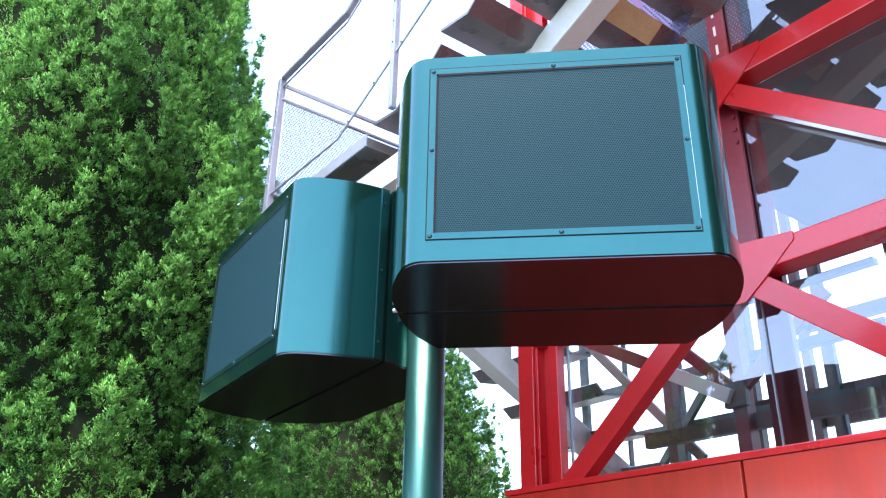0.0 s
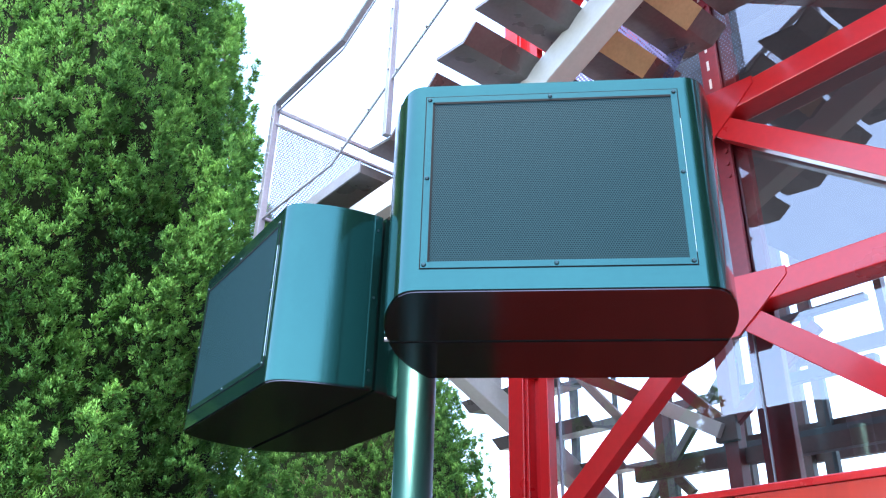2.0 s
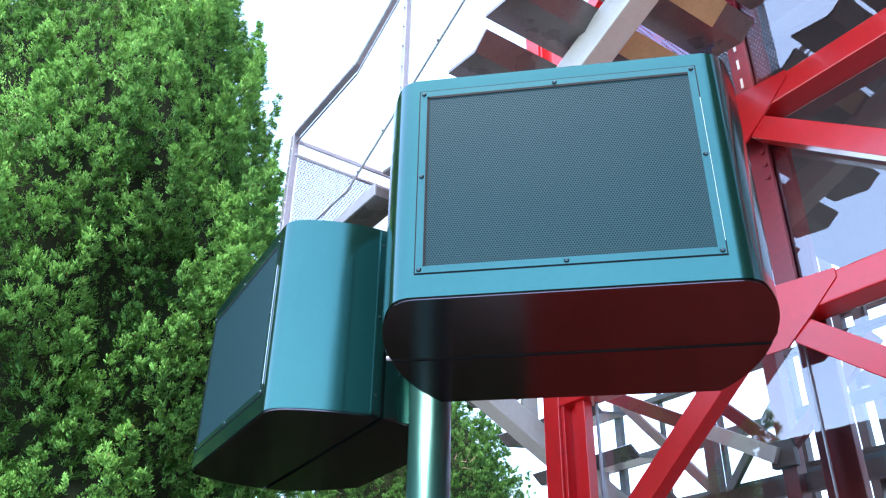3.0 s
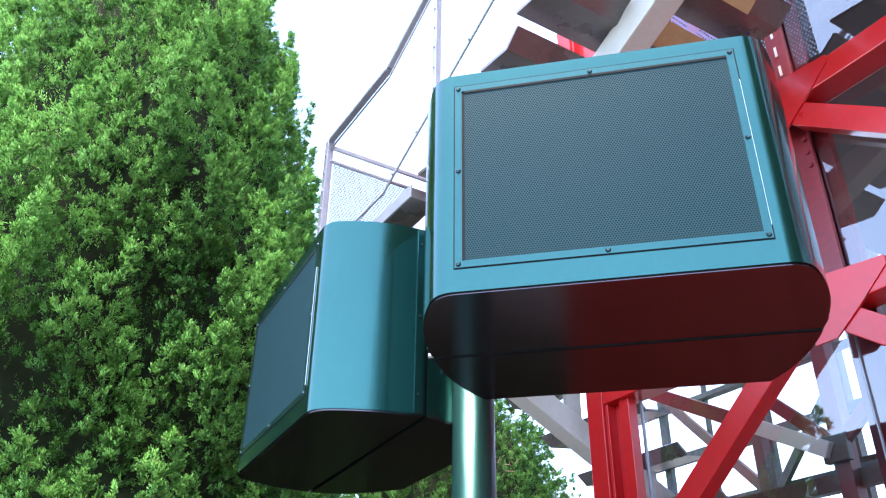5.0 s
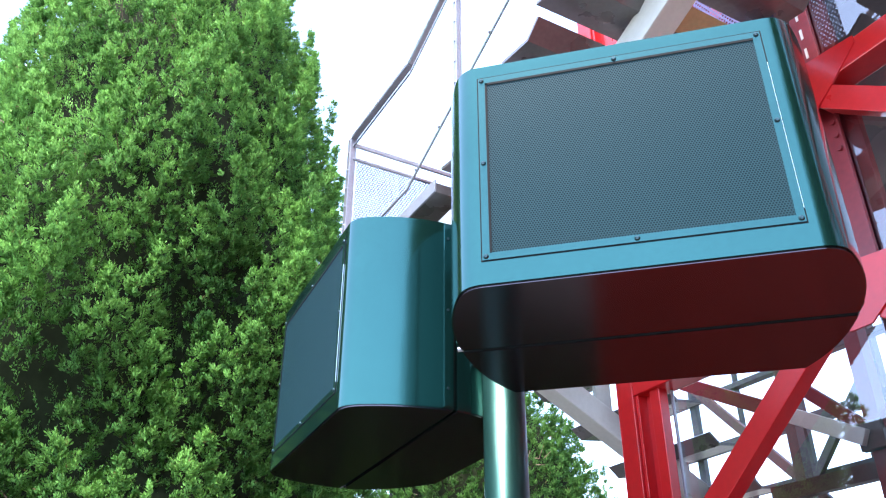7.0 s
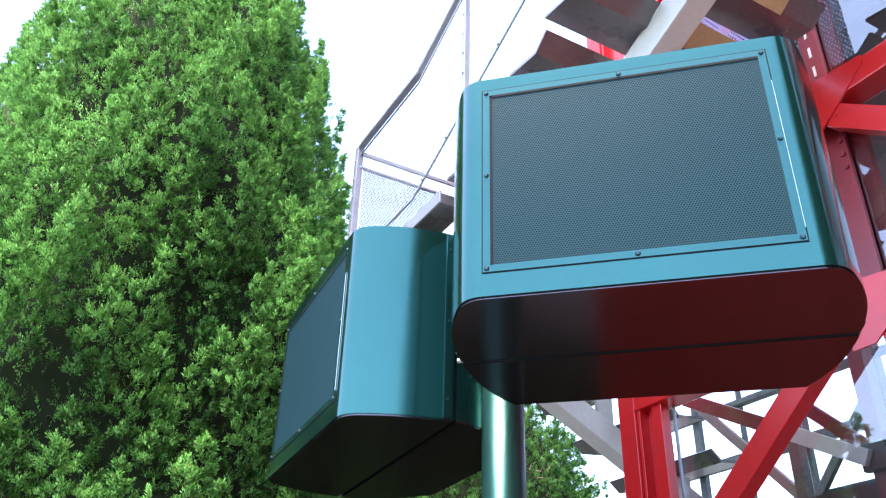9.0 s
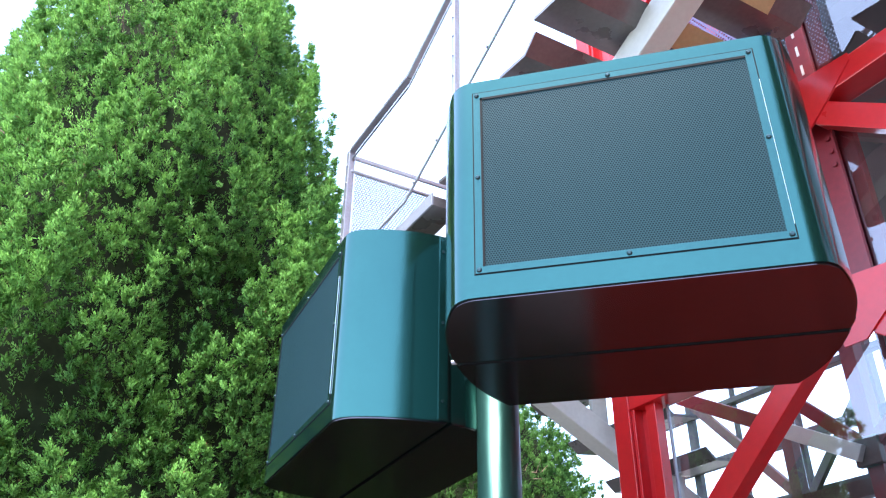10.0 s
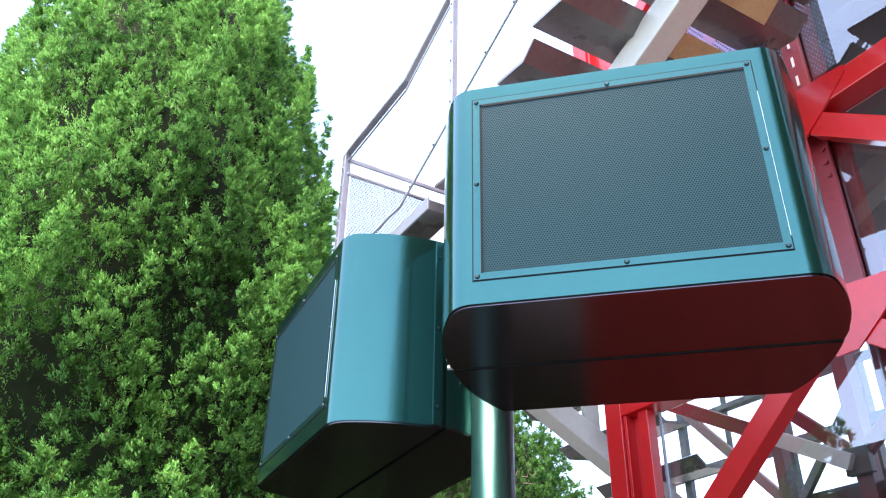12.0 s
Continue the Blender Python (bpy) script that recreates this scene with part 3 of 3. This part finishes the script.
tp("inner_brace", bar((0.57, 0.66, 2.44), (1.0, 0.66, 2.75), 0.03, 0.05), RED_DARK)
# upper stretch of the pale brace; dark red stands in for its shade
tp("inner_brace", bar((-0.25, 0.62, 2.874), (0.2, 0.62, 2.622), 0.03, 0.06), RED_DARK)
tp("inner_rail", blk(0.05, S_END, 0.7, 0.74, 2.3, 2.36), DARK_BROWN)
tp("inner_rail", blk(0.05, S_END, 1.4, 1.43, 2.56, 2.6), DARK_BROWN)
tp("inner_node", blk(0.52, 0.62, 0.63, 0.66, 2.38, 2.48, bevel=0.004), DARK_BROWN)


# railed gallery on the far corner, seen through the glass
for i, z in enumerate((2.3, 2.53, 2.8, 3.1)):
    tp("gallery_rail", bar((-1.3, 1.3 + 0.02 * i, z), (0.9, 1.3 + 0.02 * i, z), 0.05, (0.05, 0.03)[i % 2], 0.003), DARK_STEEL)
for i in range(7):
    s = -1.2 + 0.31 * i + 0.05 * math.sin(5 * i)
    tp("gallery_post", blk(s, s + (0.02, 0.045, 0.014)[i % 3], 1.36, 1.39, 2.0, 3.3), DARK_STEEL)
tp("gallery_brace", bar((-0.9, 1.33, 3.2), (-0.1, 1.33, 2.35), 0.03, 0.05), DARK_BROWN)
tp("gallery_brace", bar((-0.35, 1.27, 2.3), (0.25, 1.27, 2.95), 0.03, 0.04), DARK_STEEL)


# ---- stair beside the tower ----
stair = thing("outdoor_stair", "pale grey steel stair with folded treads and perforated guards", "staircase", TOWER)


def sp_(name, b, material, label="", smooth=False):
    return part(name, b, material, stair, label, smooth)


GO_N = -0.87
GOING, RISE, SLOPE = 0.207, 0.086, 0.42
for i in range(10):
    s0, z0 = 0.17 + GOING * i, 3.285 + RISE * i
    # folded plate: level underside, then an upturned front
    prof = [(s0, z0), (s0 + 0.15, z0 - 0.02), (s0 + 0.215, z0 + 0.03), (s0 + 0.205, z0 + 0.036), (s0 + 0.147, z0 - 0.008), (s0, z0 + 0.012)]
    b = prism(prof, -0.03, -0.86)
    b.transform(Matrix(((1, 0, 0, 0), (0, 0, 1, 0), (0, 1, 0, 0), (0, 0, 0, 1))))
    bmesh.ops.recalc_face_normals(b, faces=b.faces)
    tread = sp_("tread", b, TREAD)
    if i in (3, 4, 5):
        # added plate: the warm reflection on this tread's front, put in as colour
        b = prism([(s0 + 0.147, z0 - 0.03), (s0 + 0.22, z0 + 0.024), (s0 + 0.216, z0 + 0.029), (s0 + 0.147, z0 - 0.022)], -0.18, -0.45)
        b.transform(Matrix(((1, 0, 0, 0), (0, 0, 1, 0), (0, 1, 0, 0), (0, 0, 0, 1))))
        bmesh.ops.recalc_face_normals(b, faces=b.faces)
        part("front_plate", b, WARM_SHEEN, tread, "ochre plate painting the warm light on the tread front")
sl = Vector((1, 0, SLOPE)).normalized()
sp_("stringer", bar((0.1, -0.525, 3.43 + (0.1 - 0.824) * SLOPE), (2.3, -0.525, 3.43 + (2.3 - 0.824) * SLOPE), 0.09, 0.115, 0.005), STEEL_WHITE)
# corner landing
sp_("landing", blk(-0.66, 0.15, -0.87, 0.0, 3.2, 3.24, bevel=0.003), TREAD)
sp_("landing_edge", blk(-0.66, 0.152, -0.878, -0.8705, 3.198, 3.25, bevel=0.002), ZINC)
sp_("landing_beam", blk(-0.02, 0.45, -0.83, -0.78, 3.012, 3.12, bevel=0.004), STEEL_WHITE)
# guard on the near side
B, ZT, ZB = -0.085, 3.985, 3.345
S_UP = 2.2
sp_("corner_post", blk(-0.715, -0.68, GO_N - 0.016, GO_N + 0.016, 2.7, 3.985, bevel=0.003), ZINC)
for (z, w, h) in ((ZT, 0.03, 0.018), (ZT - 0.05, 0.008, 0.01), (ZB, 0.01, 0.009)):
    sp_("guard_rail", bar((-0.68, GO_N, z), (B, GO_N, z), w, h), ZINC)
    sp_("guard_rail", bar((B, GO_N, z), (S_UP, GO_N, z + (S_UP - B) * 0.46), w, h), ZINC)
for s in (0.31, 1.1, 1.9):
    sp_("guard_post", blk(s - 0.012, s + 0.012, GO_N - 0.012, GO_N + 0.012, 3.1 + (s - B) * 0.46, ZT + (s - B) * 0.46, bevel=0.002), ZINC)
sp_("guard_sheet", poly_sheet([(-0.655, GO_N, ZB), (B, GO_N, ZB), (0.3, GO_N, ZB + (0.3 - B) * 0.46), (0.3, GO_N, ZT - 0.06 + (0.3 - B) * 0.46), (B, GO_N, ZT - 0.06), (-0.655, GO_N, ZT - 0.06)], (1, 0, 0), (0, 0, 1)), MESH_OPEN, "perforated zinc guard sheet")
sp_("guard_sheet", poly_sheet([(0.32, GO_N, ZB + (0.32 - B) * 0.46), (1.09, GO_N, ZB + (1.09 - B) * 0.46), (1.09, GO_N, ZT - 0.06 + (1.09 - B) * 0.46), (0.32, GO_N, ZT - 0.06 + (0.32 - B) * 0.46)], (1, 0, 0), (0, 0, 1)), MESH_OPEN, "perforated zinc guard sheet")
# rivets that hold the sheets
for z in (3.4, 3.5, 3.6, 3.7, 3.8, 3.9):
    sp_("rivet", tube((-0.6975, GO_N - 0.014, z), (-0.6975, GO_N - 0.02, z), 0.006, 8), ZINC)
    sp_("rivet", tube((0.31, GO_N - 0.01, z + 0.18), (0.31, GO_N - 0.016, z + 0.18), 0.005, 8), ZINC)
for k in range(8):
    s = 0.0 + 0.18 * k
    sp_("rivet", tube((s, GO_N - 0.006, ZB + (s - B) * 0.46), (s, GO_N - 0.011, ZB + (s - B) * 0.46), 0.005, 8), ZINC)
# guard across the end of the landing
for z, h in ((3.945, 0.022), (3.865, 0.014), (3.35, 0.014)):
    sp_("end_rail", bar((-0.68, GO_N, z), (-0.68, 0.1, z), 0.014, h), ZINC)
sp_("end_sheet", poly_sheet([(-0.68, GO_N + 0.02, 3.36), (-0.68, 0.1, 3.36), (-0.68, 0.1, 3.86), (-0.68, GO_N + 0.02, 3.86)], (0, 1, 0), (0, 0, 1)), MESH, "perforated zinc guard sheet")
sp_("end_post", blk(-0.7, -0.66, 0.08, 0.12, 3.2, 4.0, bevel=0.003), ZINC)
# guard on the tower side
sp_("inner_guard_sheet", poly_sheet([(0.45, -0.1, 3.42), (1.0, -0.1, 3.5), (1.1, -0.1, 3.62), (1.1, -0.1, 4.3), (0.45, -0.1, 4.05)], (1, 0, 0), (0, 0, 1)), MESH_DENSE, "perforated zinc guard sheet")
# lower flight, down along the tower's end
sp_("lower_stringer", bar((-0.3, -0.3, 2.885), (-0.3, 2.0, 1.7), 0.09, 0.1, 0.006), STEEL_WHITE)
for i in range(-2, 10):
    o0, z0 = 0.465 + 0.2 * i, 2.69 - 0.15 * i
    prof = [(o0, z0), (o0 - 0.13, z0 - 0.015), (o0 - 0.185, z0 + 0.03), (o0 - 0.175, z0 + 0.036), (o0 - 0.127, z0 - 0.003), (o0, z0 + 0.012)]
    b = prism(prof, -0.65, -0.02)
    b.transform(Matrix(((0, 0, 1, 0), (1, 0, 0, 0), (0, 1, 0, 0), (0, 0, 0, 1))))
    bmesh.ops.recalc_face_normals(b, faces=b.faces)
    lt = sp_("lower_tread", b, TREAD)
    part("bracket", blk(-0.31, -0.29, o0 - 0.12, o0 - 0.04, z0 - 0.16, z0 - 0.01), STEEL_WHITE, lt)
